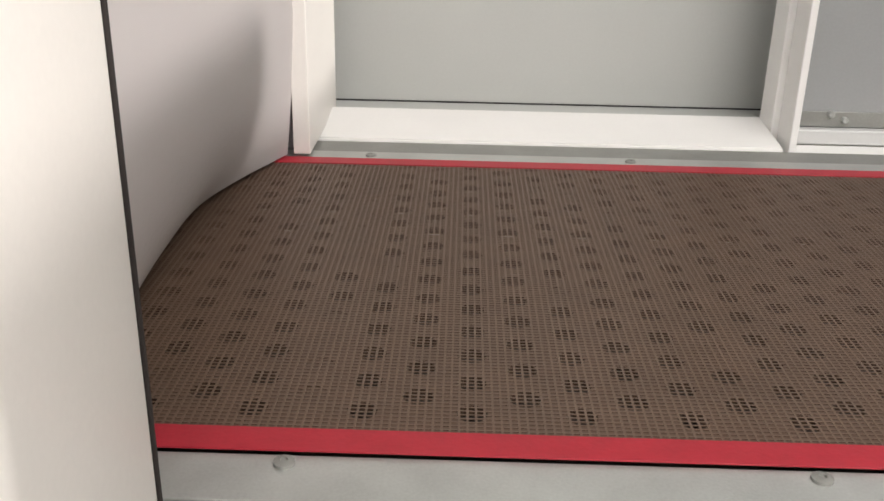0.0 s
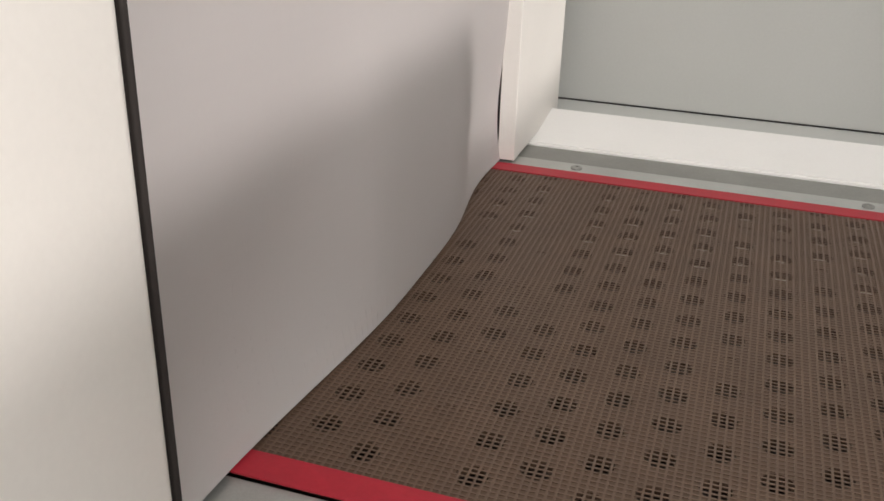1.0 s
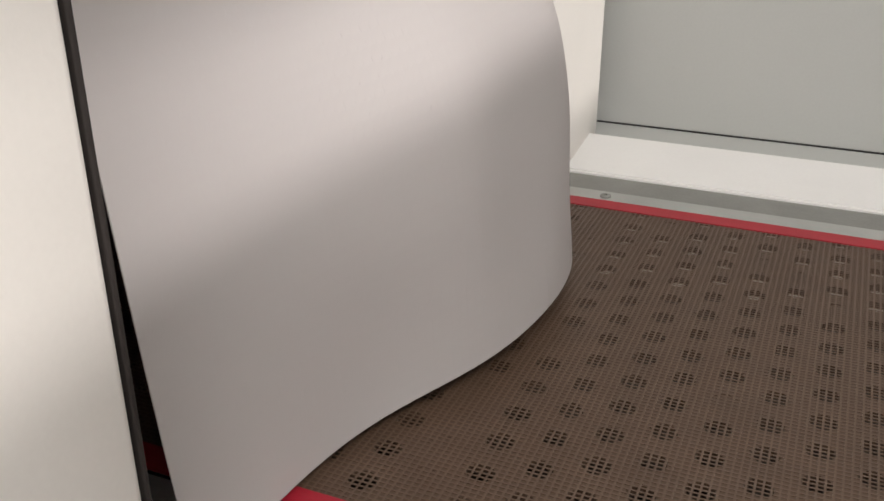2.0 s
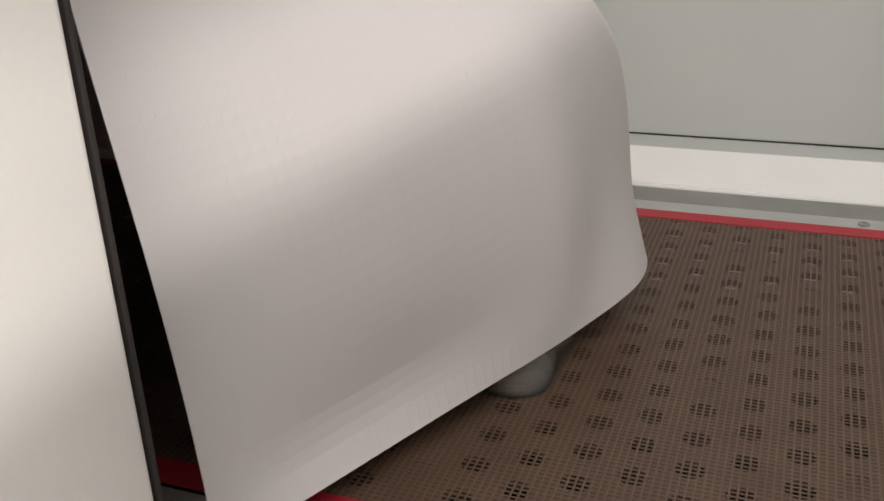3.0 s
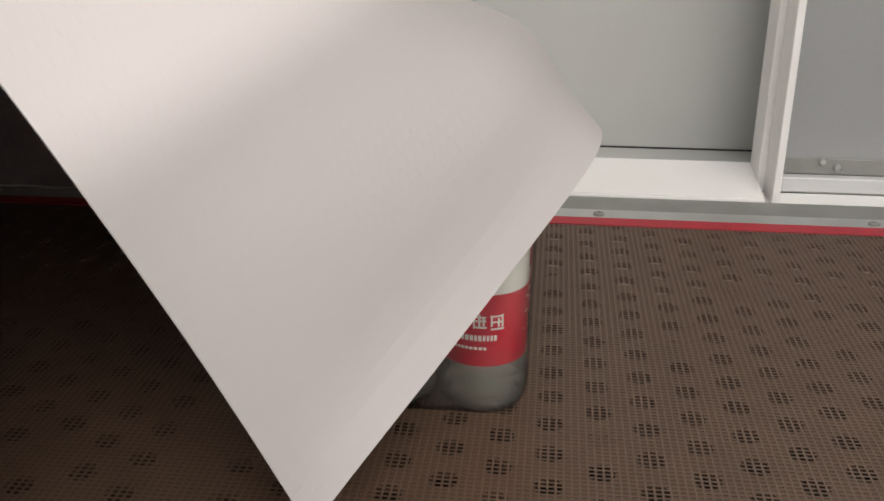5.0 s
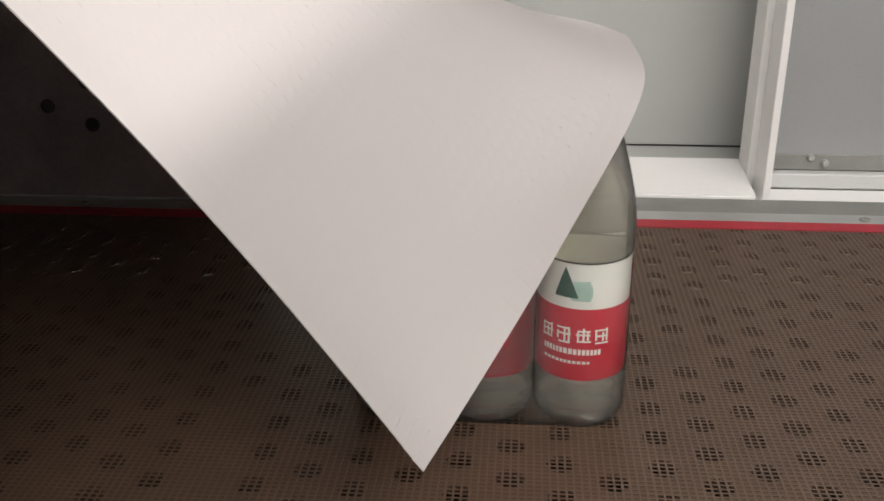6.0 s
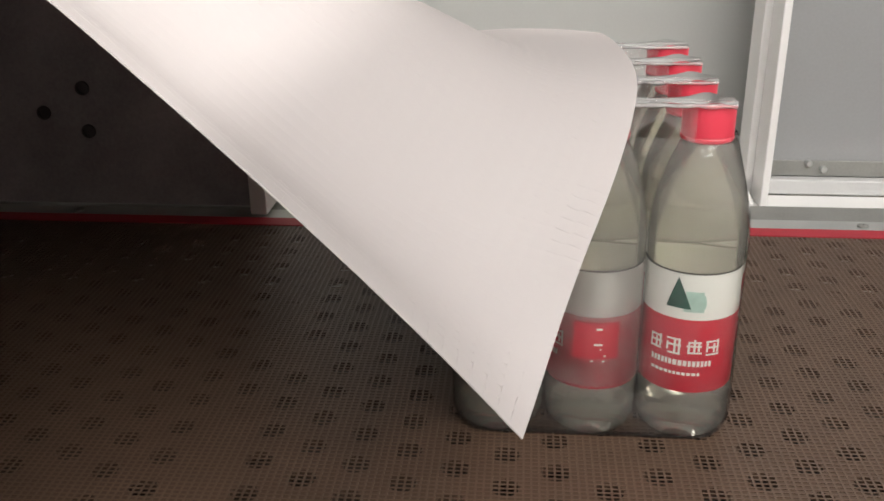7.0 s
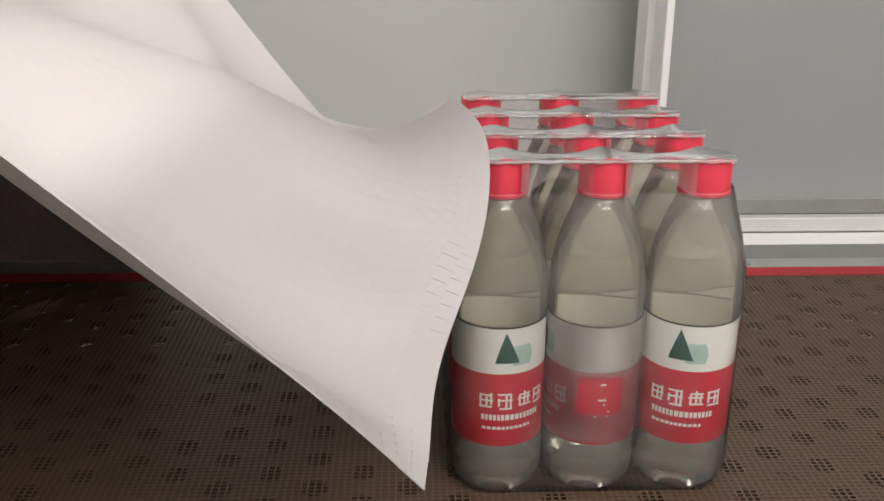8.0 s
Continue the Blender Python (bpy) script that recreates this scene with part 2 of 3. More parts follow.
def build_mesh_belt():
    """Open mesh: strands along the belt and across it."""
    verts, faces = [], []

    def strand(x0, x1, y0, y1, z0, z1):
        b = len(verts)
        verts.extend((x, y, z) for x in (x0, x1) for y in (y0, y1) for z in (z0, z1))
        faces.extend([b + i for i in f] for f in
                     ((0, 1, 3, 2), (4, 6, 7, 5), (0, 4, 5, 1), (2, 3, 7, 6), (0, 2, 6, 4), (1, 5, 7, 3)))
    pitch = 0.0042
    n = int((BELT_W - 2 * EDGE) / pitch)
    for k in range(n + 1):
        y = EDGE + k * pitch
        strand(-1.78, 1.78, y - 0.00068, y + 0.00068, -0.00045, -0.00005)
    step = 0.0051
    for k in range(int(3.56 / step)):
        x = -1.78 + k * step
        strand(x - 0.00072, x + 0.00072, EDGE - 0.004, BELT_W - EDGE + 0.004, -0.0004, 0.0)
    me = bpy.data.meshes.new("mesh")
    me.from_pydata(verts, [], faces)
    me.materials.append(MESH)
    return me


belt = thing("conveyor_belt", "brown open-mesh conveyor belt with red edging", "conveyor belt")
strands = new("mesh", build_mesh_belt())
strands.parent = belt
tagged(strands, "brown woven open mesh", kind="stuff")
for y in (0.0, BELT_W - EDGE):
    part("edging", boxes((-1.78, 1.78, y, y + EDGE, -0.0005, 0.0008), bevel=0.0003), RED, belt, "red stitched edge band")


# ---- the bay behind the belt ----
def raked(x0, x1, rows):
    """A long bar along x; rows are its outline as (y, z)."""
    bm = bmesh.new()
    ends = [[bm.verts.new((x, y, z)) for y, z in rows] for x in (x0, x1)]
    n = len(rows)
    for k in range(n):
        bm.faces.new((ends[0][k], ends[1][k], ends[1][(k + 1) % n], ends[0][(k + 1) % n]))
    bm.faces.new(ends[0][::-1])
    bm.faces.new(ends[1])
    bmesh.ops.recalc_face_normals(bm, faces=bm.faces)
    bmesh.ops.bevel(bm, geom=[e for e in bm.edges if abs(e.verts[0].co.x - e.verts[1].co.x) > 0.01], offset=0.002, segments=2, affect="EDGES")
    return bm


setting("ledge", raked(0.0, 0.5875, ((0.662, -0.03), (0.662, 0.0), (0.770, 0.013), (0.770, -0.03))), WHITE,
        "white painted sloping ledge behind the conveyor rail", "ledge", smooth=30)
setting("door_threshold", boxes((0.5880, X1, 0.662, 0.7185, -0.03, -0.0095), bevel=0.002), WHITE,
        "pale painted threshold under the machine door", "threshold")
setting("ledge_strip", boxes((0.0, 0.66, 0.7705, 0.866, -0.03, -0.001)), PANEL, "grey floor strip at the panel's foot", "strip")
setting("seal_line", boxes((0.0, 0.66, 0.8665, 0.8695, -0.03, 0.0005)), HOLE, "thin black sealing line", "seal")
setting("back_panel", boxes((-0.05, 0.66, 0.8697, 0.885, -0.02, 1.1)), PANEL, "smooth grey back panel of the bay", "panel")
bay_post = thing("bay_post", "white coated door post beside the bay", "post")
part("post", boxes((0.5965, 0.6055, 0.668, 0.717, -0.009, 1.1), (0.588, 0.6055, 0.7172, 0.769, -0.009, 1.1), bevel=0.0015), WHITE, bay_post)
door = thing("side_door", "grey panelled machine door in a pale metal frame", "door")
part("stile", boxes((0.606, 0.6165, 0.718, 0.7345, -0.009, 1.1), bevel=0.002), GREYFRAME, door)
part("bottom_bar", boxes((0.6170, 2.3, 0.718, 0.7345, -0.009, 0.010), bevel=0.002), GREYFRAME, door)
part("panel", boxes((0.6166, 2.3, 0.736, 0.745, -0.008, 1.1)), DOORPANEL, door, "smooth grey door panel")
part("lower_strip", boxes((0.6168, 2.3, 0.7335, 0.7358, 0.0105, 0.030), bevel=0.0008), STEEL_DARK, door)
for x, z in ((0.665, 0.027), (0.683, 0.020)):
    bm = lathe(bmesh.new(), ((0.0045, 0), (0.0045, 0.004), (0.003, 0.006)), 12)
    part("stud", bm, STEEL, door, smooth=40, at=pose(x, 0.7335, z, 90))


# ---- the tunnel ----
HX, HZ = 0.015, 0.4555          # the hinge of the curtain
tunnel = thing("heat_tunnel", "cream painted heat tunnel with a sooty black inside", "tunnel")
part("far_jamb", boxes((0.012, 0.031, 0.578, 0.803, 0.003, 0.9), bevel=0.0012), CREAM, tunnel, "cream painted end wall")
part("header", boxes((-0.05, 0.0, -0.143, 0.576, 0.465, 0.9), bevel=0.004), CREAM, tunnel)
part("near_jamb", boxes((-0.10, 0.0905, -0.2515, -0.1492, -0.30, 0.9), bevel=0.006), CREAM, tunnel, "cream painted door post", smooth=40)
part("seal", boxes((-0.04, 0.0898, -0.1490, -0.1460, -0.02, 0.60), bevel=0.001), SEAL_AND_VOID, tunnel, "dark brown sealing strip")
part("far_lining", boxes((-1.9, 0.011, 0.615, 0.63, 0.0, 0.60)), BLACK, tunnel)
part("near_lining", boxes((-1.9, -0.045, -0.15, -0.135, 0.0, 0.60)), BLACK, tunnel)
part("roof", boxes((-1.9, -0.06, -0.20, 0.64, 0.61, 0.64)), BLACK, tunnel)
# shallow rings on the lining; a hole's shade is put into their dark colour
for x, z in ((-0.231, 0.109), (-0.181, 0.088), (-0.181, 0.138)):
    bm = lathe(bmesh.new(), ((0.008, 0.0), (0.008, 0.003), (0.006, 0.003), (0.006, 0.0005)), 16)
    part("bolt_hole", bm, HOLE_DARK, tunnel, at=pose(x, 0.6149, z, 90))
part("side_cover", boxes((-1.9, 0.02, -0.43, -0.257, -0.6, 0.9), bevel=0.006), PANEL, tunnel, "grey side cover")


# ---- the bottle pack ----
PITCH, RB = 0.065, 0.0322
PACK_Y = 0.1913


# how the pack slips on the belt while the sheet holds it back: seconds and metres
SLIP = ((0, -0.014), (3, -0.014), (3.5, -0.010), (4, -0.005), (4.5, -0.003), (6, -0.011), (6.5, -0.0065), (7, -0.003), (7.5, 0.0), (8, 0.0))


def pack_x(t):
    return run(t) - 0.085 + float(np.interp(t, *zip(*SLIP)))


BOTTLE = ((0.020, 0.004), (0.0262, 0.0), (0.0300, 0.004), (0.0318, 0.011), (0.0309, 0.014), (0.0320, 0.017), (0.0322, 0.022), (0.0312, 0.0255), (0.0322, 0.029), (0.0322, 0.035), (0.0316, 0.037), (0.0316, 0.127),
          (0.0322, 0.129), (0.0322, 0.142), (0.0312, 0.156), (0.0285, 0.171), (0.0240, 0.186), (0.0192, 0.198), (0.0160, 0.206), (0.0142, 0.2075))


def patch(bm, r, a0, a1, z0, z1, n=6):
    """A piece of print that lies on the round of a bottle; angles in degrees, 0 towards the belt's near side."""
    cols = []
    for k in range(n + 1):
        a = radians(a0 + (a1 - a0) * k / n - 90)
        cols.append([bm.verts.new((r * math.cos(a), r * math.sin(a), z)) for z in (z0, z1)])
    for a, b in zip(cols, cols[1:]):
        bm.faces.new((a[0], b[0], b[1], a[1]))
    return bm


def glyph(bm, r, a, z, h, seed):
    """Blocks of print as large as a letter that cannot be read."""
    w = math.degrees(h / r) * 0.45
    rnd = random.Random(seed)
    bars = [(-rnd.uniform(0.6, 1), rnd.uniform(0.6, 1), q - 0.055, q + 0.055) for q in (rnd.uniform(-0.45, -0.3), rnd.uniform(-0.1, 0.1), rnd.uniform(0.3, 0.45))]
    bars += [(q - 0.13, q + 0.13, rnd.uniform(-0.5, -0.2), rnd.uniform(0.2, 0.5)) for q in (rnd.uniform(-0.8, -0.5), rnd.uniform(-0.15, 0.15), rnd.uniform(0.5, 0.8))]
    for a0, a1, z0, z1 in bars:
        patch(bm, r, a + w * a0, a + w * a1, z + h * z0, z + h * z1, 2)


def label_marks():
    """The printed marks, as (name, mesh, material)."""
    made = []
    r = 0.03195
    bm = bmesh.new()          # mountain
    for k in range(12):
        f = (k + 0.5) / 12
        a = 15 * (1 - f) ** 0.9
        patch(bm, r, -a - 2 * f, a - 2 * f, 0.1005 + 0.0018 * k, 0.1005 + 0.0018 * (k + 1), 6)
    made.append(("emblem", mesh_of("emblem", bm, GREEN)))
    bm = bmesh.new()          # its soft teal field
    for k in range(6):
        z = 0.0985 + 0.0024 * k
        w = 14 * math.sqrt(max(0.05, 1 - ((k - 2.2) / 4.2) ** 2))
        patch(bm, r - 0.0001, 18 - w, 18 + w, z, z + 0.0024, 6)
    made.append(("emblem_field", mesh_of("emblem_field", bm, TEAL)))
    bm = bmesh.new()          # large letters, unread
    for k, a in enumerate((-25, -1, 23, 46)):
        glyph(bm, r, a, 0.0725, 0.0125, k)
    made.append(("lettering", mesh_of("lettering", bm, LABEL_WHITE)))
    bm = bmesh.new()          # two small lines
    rnd = random.Random(4)
    for z, h, a, b in ((0.0605, 0.0042, -30, 42), (0.0525, 0.0022, -29, 30)):
        q = a
        while q < b:
            w = rnd.uniform(3, 5)
            patch(bm, r, q, q + w, z - h / 2, z + h / 2, 1)
            q += w + 1.4
    made.append(("small_lettering", mesh_of("small_lettering", bm, LABEL_WHITE)))
    bm = bmesh.new()          # sign box at the back of the label
    for z, a, b in ((0.084, 96, 103), (0.0725, 94, 104), (0.069, 101, 103), (0.060, 90, 108), (0.064, 106, 109)):
        patch(bm, r, a, b, z - 0.0007, z + 0.0007, 1)
    made.append(("sign", mesh_of("sign", bm, LABEL_WHITE)))
    return made


def build_pack():
    pack = thing("bottle_pack", "shrink-wrapped pack of twelve water bottles with red caps", "bottle pack")
    body = mesh_of("bottle", lathe(bmesh.new(), BOTTLE, 32), PET, 50)
    bm = lathe(bmesh.new(), ((0.0150, 0.2065), (0.0168, 0.2075), (0.0170, 0.2095), (0.0166, 0.2100), (0.0167, 0.2290), (0.0155, 0.2315), (0.012, 0.2320)), 36)
    cap = mesh_of("cap", bm, RED_CAP, 35)
    bm = lathe(bmesh.new(), ((0.03165, 0.0385), (0.03180, 0.0388), (0.03180, 0.0925), (0.03165, 0.0925)), 40, close=False)
    red = mesh_of("red_label", bm, LABEL_RED, 60)
    bm = lathe(bmesh.new(), ((0.03165, 0.0927), (0.03180, 0.0927), (0.03180, 0.1250), (0.03165, 0.1250)), 40, close=False)
    white = mesh_of("white_label", bm, LABEL_WHITE, 60)
    bm = lathe(bmesh.new(), ((0.03170, 0.1251), (0.03205, 0.1251), (0.03205, 0.1262), (0.03170, 0.1262)), 40, close=False)
    line = mesh_of("label_edge", bm, INK, 60)
    marks = label_marks()
    turns = {(0, 0): -24, (1, 0): -96, (2, 0): 6}
    rnd = random.Random(7)
    for i in range(3):
        for j in range(4):
            bottle = new("bottle", body)
            bottle.parent = pack
            turn = turns.get((i, j), rnd.uniform(0, 360))
            bottle.matrix_basis = pose(-i * PITCH, j * PITCH, 0.0004, 0, 0, turn)
            for name, me in [("cap", cap), ("red_label", red), ("white_label", white), ("label_edge", line)] + marks:
                ob = new(name, me)
                ob.parent = bottle
    # film: a sleeve drawn tight round the bottles and over the caps
    bm = bmesh.new()
    rings = []
    for z, grow, corner in ((0.0012, -0.003, 0.026), (0.010, 0.0008, 0.031), (0.035, 0.0010, 0.031), (0.09, 0.0006, 0.031), (0.142, 0.0010, 0.031),
                            (0.160, -0.0005, 0.030), (0.180, -0.0050, 0.026), (0.200, -0.0105, 0.021), (0.212, -0.0135, 0.018)):
        x0, x1 = -2 * PITCH - RB - grow, RB + grow
        y0, y1 = -RB - grow, 3 * PITCH + RB + grow
        ring = []
        for cx, cy, a0 in ((x1 - corner, y1 - corner, 0), (x0 + corner, y1 - corner, 90), (x0 + corner, y0 + corner, 180), (x1 - corner, y0 + corner, 270)):
            for k in range(7):
                a = radians(a0 + 15 * k)
                ring.append(bm.verts.new((cx + corner * math.cos(a), cy + corner * math.sin(a), z)))
        rings.append(ring)
    n = len(rings[0])
    for a, b in zip(rings, rings[1:]):
        for k in range(n):
            bm.faces.new((a[k], a[(k + 1) % n], b[(k + 1) % n], b[k]))
    part("film", bm, FILM, pack, "clear wrinkled shrink film", smooth=60)
    for j in range(4):         # a tight band of film over each row of caps
        bm, rows = bmesh.new(), []
        y = j * PITCH
        for k in range(37):
            x = 0.0155 - k / 36 * (2 * PITCH + 0.031)
            gap = abs(math.sin(math.pi * x / PITCH))
            zz, w = 0.2338 - 0.0018 * gap, 0.0150 - 0.004 * gap
            rows.append([bm.verts.new((x, y + w * q, zz - 0.0025 * abs(q) ** 3 * gap)) for q in (-1, -0.6, 0, 0.6, 1)])
        for ra, rb in zip(rows, rows[1:]):
            for q in range(4):
                bm.faces.new((ra[q], rb[q], rb[q + 1], ra[q + 1]))
        part("film_band", bm, FILM_BAND, pack, "taut film over a row of caps", smooth=60)
    for j in range(4):         # the film's rolled edge, drawn straight along each row of caps
        for off, zz, th in ((-0.0165, 0.2318, 0.0015), (-0.0135, 0.2345, 0.0005)):
            bm, rings, rnd = bmesh.new(), [], random.Random(j * 2 + int(th * 1e4))
            for k in range(34):
                x = 0.013 - k / 33 * (2 * PITCH + 0.026)
                r = th * rnd.uniform(0.55, 1.25)
                cy, cz = j * PITCH + off + rnd.uniform(-0.0003, 0.0003), zz + rnd.uniform(-0.0003, 0.0003)
                rings.append([bm.verts.new((x, cy + 1.4 * r * math.cos(q), cz + r * math.sin(q))) for q in (0.3, 1.35, 2.4, 3.45, 4.5, 5.55)])
            for ra, rb in zip(rings, rings[1:]):
                for q in range(6):
                    bm.faces.new((ra[q], rb[q], rb[(q + 1) % 6], ra[(q + 1) % 6]))
            part("film_edge", bm, FILM_ROLL, pack, "rolled edge of the film, whitened for its highlight", smooth=80)
        for i in range(2):         # a veil of film between two caps, under the rolled edge
            bm, rows = bmesh.new(), []
            for k in range(9):
                f = k / 8
                x = -i * PITCH - 0.010 - f * (PITCH - 0.020)
                drop = 0.010 + 0.016 * abs(2 * f - 1) ** 1.5
                y = j * PITCH - 0.0165 + 0.006 * math.sin(math.pi * f)
                rows.append([bm.verts.new((x, y - 0.0015 * q, 0.2318 - drop * q)) for q in (0, 0.25, 0.5, 0.75, 1)])
            for ra, rb in zip(rows, rows[1:]):
                for q in range(4):
                    bm.faces.new((ra[q], rb[q], rb[q + 1], ra[q + 1]))
            part("film_veil", bm, FILM_VEIL, pack, smooth=80)
    # crumpled film on one label, torn open over its middle
    bm, grid, rnd = bmesh.new(), {}, random.Random(12)
    na, nz = 30, 16
    for a in range(na + 1):
        for z in range(nz + 1):
            q = radians(-78 + 156 * a / na - 90)
            r = 0.0336 + rnd.uniform(0, 0.0007)
            grid[a, z] = bm.verts.new((-PITCH + r * math.cos(q), r * math.sin(q), 0.042 + 0.086 * z / nz))
    for a in range(na):
        for z in range(nz):
            ang, h = -78 + 156 * (a + 0.5) / na, 0.042 + 0.086 * (z + 0.5) / nz
            if -24 < ang < 24 and 0.0625 < h < 0.0915:
                continue
            bm.faces.new((grid[a, z], grid[a + 1, z], grid[a + 1, z + 1], grid[a, z + 1]))
    part("torn_film", bm, FILM_HAZY, pack, "crumpled hazy film with a tear", smooth=80)
    return pack


pack = build_pack()


# ---- the curtain ----
# A white rubber sheet hung at the tunnel's mouth, in rigid segments that follow its bends.
# The pack pushes it up and it then drags over the caps: its shape is relaxed step by step as an
# unstretching, slightly stiff sheet on its hinge, against the belt and the pack.
SHEET_W, SHEET_H, SHEET_Y = 0.6625, 0.454, -0.085
NU, NV, WEIGHT = 29, 20, 1.6e-5
SU, SV = 84, 46               # rigid segments across and down
# seconds and the place of the sheet's lower near corner
CORNER = ((0, 0.004, -0.074, 0.004), (0.5, 0.01, -0.074, 0.004), (1, 0.018, -0.074, 0.004), (1.5, 0.022, -0.078, 0.004),
          (2.2, 0.045, -0.09, 0.01), (3, 0.054, -0.082, 0.037), (3.5, 0.097, -0.068, 0.037), (4, 0.189, -0.084, 0.056),
          (4.5, 0.214, -0.076, 0.055), (5.75, 0.243, -0.03, 0.074), (6, 0.269, -0.014, 0.082), (6.5, 0.326, -0.019, 0.12), (7, 0.326, -0.021, 0.12),
          (7.5, 0.311, -0.017, 0.114), (8, 0.321, -0.002, 0.126))
# the hem's slide on the belt before it lifts: seconds and x at five steps across
FOOT = ((0, -0.02, -0.037, -0.042, -0.018, 0.012), (0.5, 0.0, 0.003, 0.007, -0.010, 0.014),
        (1, 0.015, 0.033, 0.031, 0.011, 0.016), (1.5, 0.021, 0.053, 0.064, 0.046, 0.027))
# where the hem folds over the pack's near corner
KNEE = ((3, 0.225, 0.285, 0.047), (3.5, 0.284, 0.285, 0.071), (4, 0.326, 0.26, 0.118), (4.5, 0.370, 0.23, 0.158), (5.2, 0.382, 0.21, 0.20),
        (6, 0.395, 0.205, 0.240), (6.5, 0.396, 0.20, 0.240), (7, 0.391, 0.20, 0.240), (7.5, 0.373, 0.20, 0.238), (8, 0.361, 0.165, 0.239))
# the far edge's swing: seconds and degrees
FAR = ((2, 3), (3, 4), (3.5, 5), (4, 8), (4.5, 14), (6, 32), (8, 36))
# how far the near edge bows out: seconds and metres
BOW = ((2, 0), (3, 0.003), (3.5, 0.008), (4, 0.013), (4.5, 0.016), (6, 0.022), (6.5, 0.02), (7, 0.01), (7.5, 0.0), (8, 0.0))


def between(rows, t):
    cols = list(zip(*rows))
    return np.array([np.interp(t, cols[0], c) for c in cols[1:]])


def clear_pack(p, px, more):
    """Moves the sheet's points out of the pack and off the belt."""
    y0, y1, back = PACK_Y - 0.033 - more, PACK_Y + 3 * PITCH + 0.033 + more, px - 2 * PITCH - 0.033
    x, y, z = p[..., 0], p[..., 1], p[..., 2]
    e = np.clip(0.045 - np.minimum(y - y0, y1 - y), 0, 0.045)
    e = 0.045 - np.sqrt(0.045 ** 2 - e * e)
    gx = px + 0.036 + more - np.clip(z - 0.15, 0, 0.085) * 0.18 - e - x
    gz = 0.2375 + more - 0.7 * e - z
    inside = (gx > 0) & (gz > 0) & (y > y0) & (y < y1) & (x > back)
    p[..., 0] += np.where(inside & (gx < gz), gx, 0)
    p[..., 2] += np.where(inside & (gx >= gz), gz, 0)
    p[..., 2] = np.maximum(p[..., 2], 0.003)


def relax(p, t, rounds):
    du, dv = SHEET_W / NU, SHEET_H / NV
    dg = math.hypot(du, dv)
    s = np.s_
    near = [(s[:-1, :], s[1:, :], du), (s[:, :-1], s[:, 1:], dv)]
    cross = [(s[:-1, :-1], s[1:, 1:], dg), (s[1:, :-1], s[:-1, 1:], dg)]
    top = p[:, 0].copy()
    px = pack_x(t)
    corner = between(CORNER, t)
    room = float(np.interp(t, (4.6, 6.1, 6.8), (0.013, 0.013, 0.0095)))
    press = float(np.interp(t, (4.5, 5.25, 6.0, 6.4), (1, -2, -1.6, 2)))     # it buckles up before it sags
    w = np.linspace(0, 1, NV + 1)[:, None]
    spans, stiff = ((2, 4, 7), 0.3) if t < 4.6 else ((2, 4), 0.2)       # it limbers in the heat
    knee = 17 if t < 3.7 else 16 if t < 4.3 else 15 if t < 4.6 else 14 if t < 5.3 else 13
    bow = np.sin(np.pi * w) * (float(between(BOW, t)[0]), 0, 0)

    def pull(p, links, k, over):
        d, n = np.zeros_like(p), np.zeros(p.shape[:2] + (1,))
        for a, b, length in links:
            v = p[b] - p[a]
            c = v * (k * 0.5 * (1 - length / (np.linalg.norm(v, axis=-1, keepdims=True) + 1e-9)))
            d[a] += c
            d[b] -= c
            n[a] += 1
            n[b] += 1
        return p + d / np.maximum(n, 1) * over

    for _ in range(rounds):
        p = pull(p, near, 1.0, 1.5)
        p = pull(p, cross, 0.6, 1.3)
        for _ in range(2):
            p = pull(p, near, 1.0, 1.5)
            p[:, 0] = top
        for m in spans:
            p = pull(p, [(s[:-m, :], s[m:, :], m * du), (s[:, :-m], s[:, m:], m * dv),
                         (s[:-m, :-m], s[m:, m:], m * dg), (s[m:, :-m], s[:-m, m:], m * dg)], stiff, 1.0)
        p[..., 2] -= WEIGHT * press
        rel = p - top[:, None]
        lim = (np.arange(NV + 1) * dv)[None, :, None]
        p = top[:, None] + rel * np.minimum(1, lim / (np.linalg.norm(rel, axis=-1, keepdims=True) + 1e-9))
        clear_pack(p, px, room)
        p[:, 0] = top
        if t <= 1.5:
            p[:, -1, 0] += 0.3 * (np.interp(p[:, -1, 1], (0.0, 0.2, 0.365, 0.5, 0.6), between(FOOT, t)) - p[:, -1, 0])
        hold = 0.2 if t > 2 else 0.06
        p[0] += hold * w * (top[0] + (corner - top[0]) * w + bow - p[0])
        if t > 2:
            p[1] += 0.1 * w * (top[1] + (corner + (0.002, du, 0.004) - top[1]) * w + bow - p[1])
        if t > 2.5:
            goal = between(KNEE, t)
            for c, k in ((-2, 0.1), (-1, 0.2), (0, 0.35), (1, 0.2), (2, 0.1)):
                p[knee + c, -1] += k * (goal + (0, c * du, 0) - p[knee + c, -1])
            for c in range(1, knee - 1 if t < 4.6 else knee - 2):
                f = c / knee
                p[c, -1] += (0.25 if t < 4.6 else 0.10) * (corner * (1 - f) + goal * f - p[c, -1])
            if t > 7.4:
                far = top[-1] + np.array((0.26, 0, -0.37))
                for c in range(knee + 2, NU):
                    f = (c - knee) / (NU - knee)
                    p[c, -1] += 0.08 * (t - 7.4) * (goal * (1 - f) + far * f - p[c, -1])
            a = radians(float(between(FAR, t)[0]))
            p[-1] += 0.12 * w * (top[-1] + np.array((math.sin(a), 0, -math.cos(a))) * SHEET_H * w - p[-1])
    return p


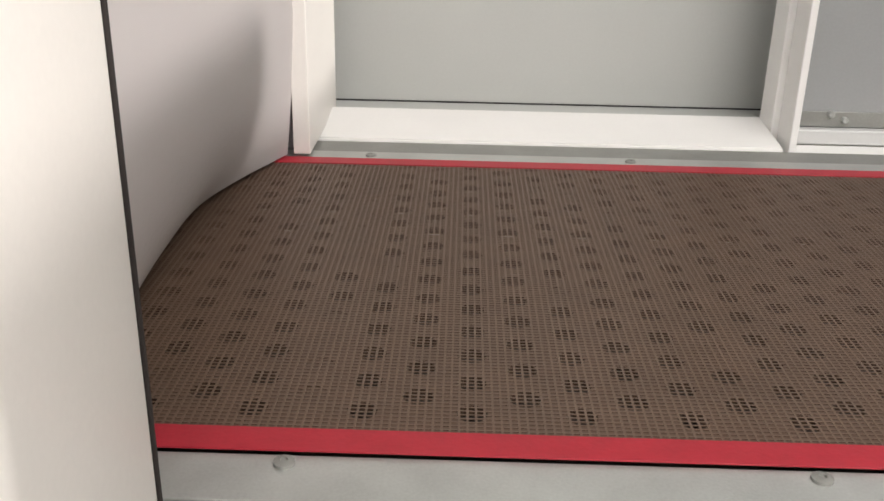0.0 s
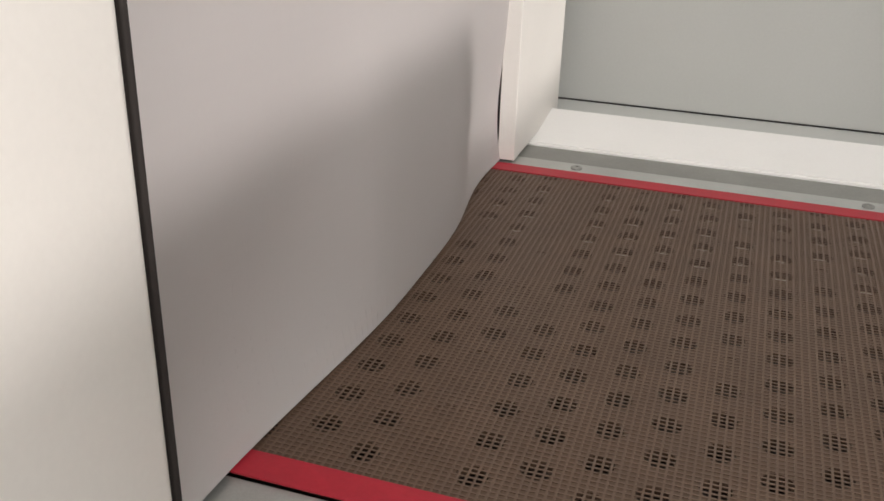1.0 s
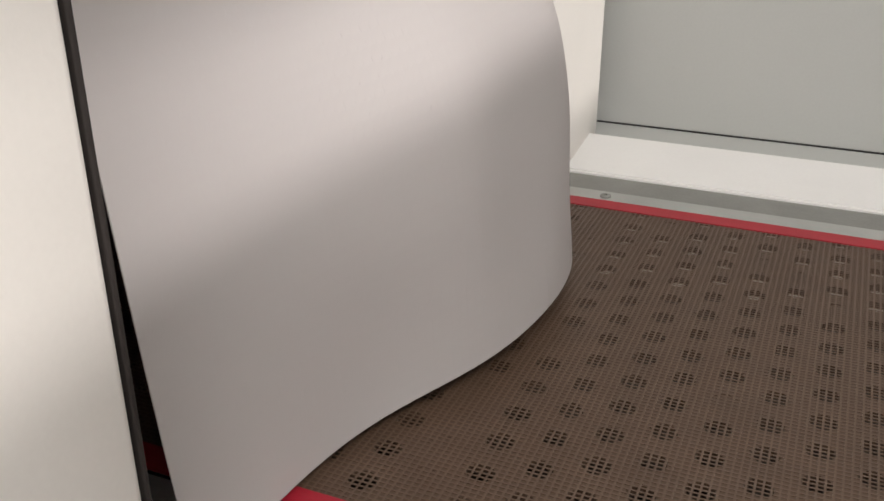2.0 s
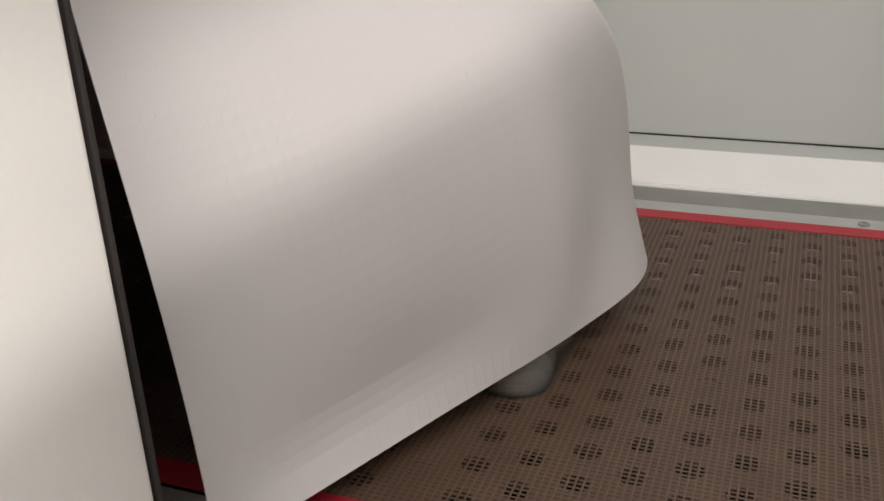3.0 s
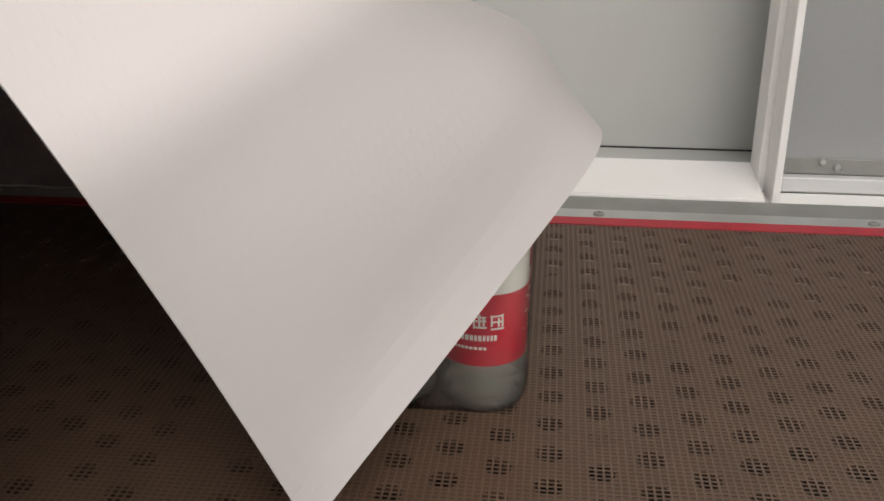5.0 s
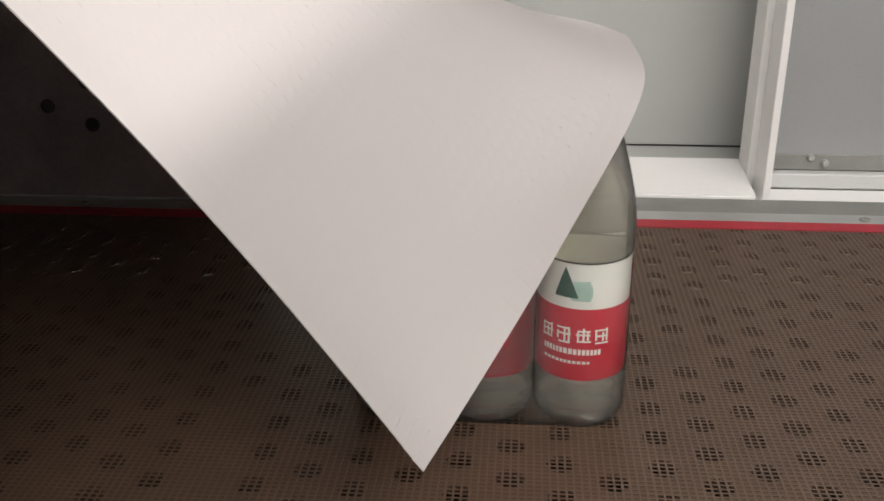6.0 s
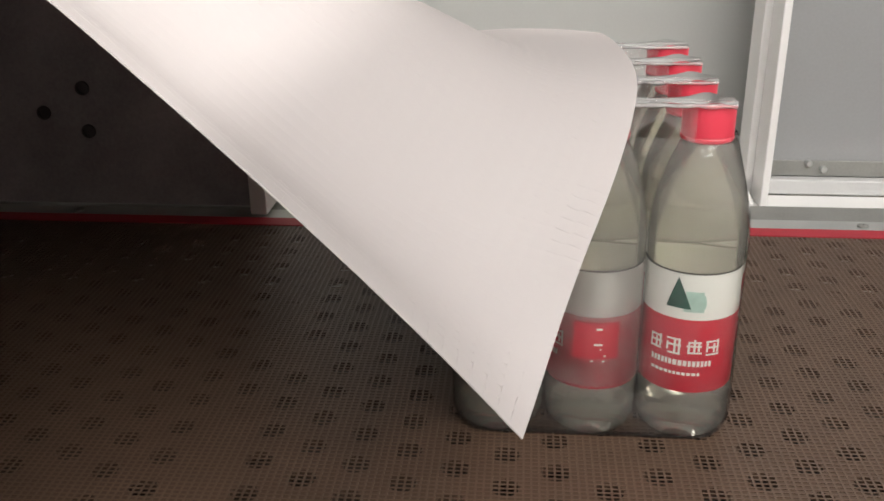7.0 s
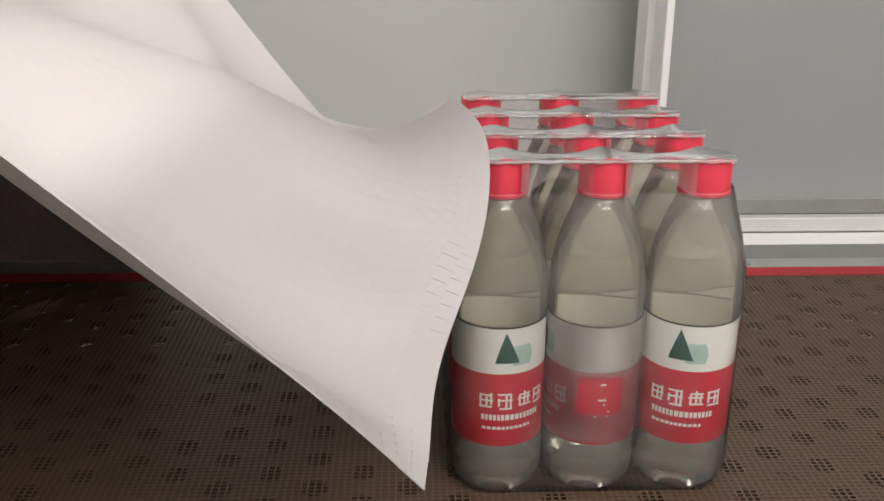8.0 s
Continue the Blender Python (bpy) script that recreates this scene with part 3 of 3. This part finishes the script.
def eased(p, passes=5):
    """Small wrinkles smoothed away, the outline's edges only along themselves."""
    q = p.copy()
    for _ in range(passes):
        r = q.copy()
        r[1:-1, 1:-1] = (q[:-2, 1:-1] + q[2:, 1:-1] + q[1:-1, :-2] + q[1:-1, 2:]) / 8 + q[1:-1, 1:-1] / 2
        for j in (0, -1):
            r[j, 1:-1] = (q[j, :-2] + q[j, 2:]) / 4 + q[j, 1:-1] / 2
        r[1:-1, -1] = (q[:-2, -1] + q[2:, -1]) / 4 + q[1:-1, -1] / 2
        q = r
    return q


def resample(p):
    """The sheet's points at the segments' corners, by a cubic through its rows and columns."""
    def along(a, n):
        m = len(a) - 1
        s = np.linspace(0, m, n + 1)
        i = np.minimum(s.astype(int), m - 1)
        f = (s - i)[:, None, None]
        g = np.concatenate([2 * a[:1] - a[1:2], a, 2 * a[-1:] - a[-2:-1]])
        a0, a1, a2, a3 = g[i], g[i + 1], g[i + 2], g[i + 3]
        return a1 + 0.5 * f * (a2 - a0 + f * (2 * a0 - 5 * a1 + 4 * a2 - a3 + f * (3 * (a1 - a2) + a3 - a0)))
    fine = along(along(p, 4 * SU).transpose(1, 0, 2), SV).transpose(1, 0, 2)
    way = np.concatenate([np.zeros((1, SV + 1)), np.cumsum(np.linalg.norm(np.diff(fine, axis=0), axis=-1), axis=0)])
    out = np.empty((SU + 1, SV + 1, 3))
    for k in range(SV + 1):        # segments of one row are evenly wide
        even = np.linspace(0, way[-1, k], SU + 1)
        for c in range(3):
            out[:, k, c] = np.interp(even, way[:, k], fine[:, k, c])
    return out


def drape(times):
    """The sheet's shape at each time."""
    u = np.linspace(0, SHEET_W, NU + 1)[:, None]
    v = np.linspace(0, SHEET_H, NV + 1)[None, :]
    p = np.stack([HX + 0 * (u + v), SHEET_Y + u + 0 * v, HZ - v + 0 * u], 2)
    shapes = []
    for t in times:
        p = relax(p, t, 220 if t else 600)
        shapes.append(resample(eased(p)))
    return shapes


TIMES = [0.25 * k for k in range(33)]
SHAPES = drape(TIMES)


def build_curtain():
    curtain = thing("curtain", "white rubber curtain sheet hung in the tunnel mouth", "curtain")
    du, dv = SHEET_W / SU, SHEET_H / SV
    segments = []
    for k in range(SV):
        wide = max(np.linalg.norm(g[:-1, k] + g[:-1, k + 1] - g[1:, k] - g[1:, k + 1], axis=-1).mean() / 2 for g in SHAPES) * 0.54
        me = mesh_of("segment", box(bmesh.new(), -wide, wide, -0.0004, 0.0004, -dv * 0.535, dv * 0.535), RUBBER)
        for i in range(SU):
            ob = new("segment", me)
            ob.parent = curtain
            segments.append((i, k, ob))
    part("clamp_bar", boxes((0.001, 0.022, SHEET_Y, SHEET_Y + SHEET_W, HZ - 0.004, HZ + 0.012), bevel=0.002), STEEL, curtain)
    return curtain, segments


curtain, segments = build_curtain()


def motions():
    walk(belt, [(t, pose(run(t), 0, 0)) for t in TIMES])
    walk(pack, [(t, pose(pack_x(t), PACK_Y, 0.0)) for t in TIMES])
    rows = {ob: [] for _, _, ob in segments}
    for t, g in zip(TIMES, SHAPES):
        for i, k, ob in segments:
            a, b, c, d = g[i, k], g[i + 1, k], g[i, k + 1], g[i + 1, k + 1]
            ex = Vector(d - c if k >= SV - 2 else b + d - a - c).normalized()
            ez = Vector(a - c if i < 2 else a + b - c - d).normalized()
            ey = ez.cross(ex).normalized()
            # beside the hem and the clamp a segment lies along its row, by the side edges along its column
            side = max(0.0, 1 - min(i, SU - 1 - i) / 12) * min(1.0, (SV - 1 - k) / 2)
            ex = (ex * (1 - side) + ey.cross(ez) * side).normalized()
            ez = ex.cross(ey)
            q = Vector((a + b + c + d) / 4) + ey * (0.000015 if i % 2 else 0.0)
            m = Matrix((ex, ey, ez)).transposed().to_4x4()
            m.translation = q
            rows[ob].append((t, m))
    for ob, r in rows.items():
        walk(ob, r)


motions()
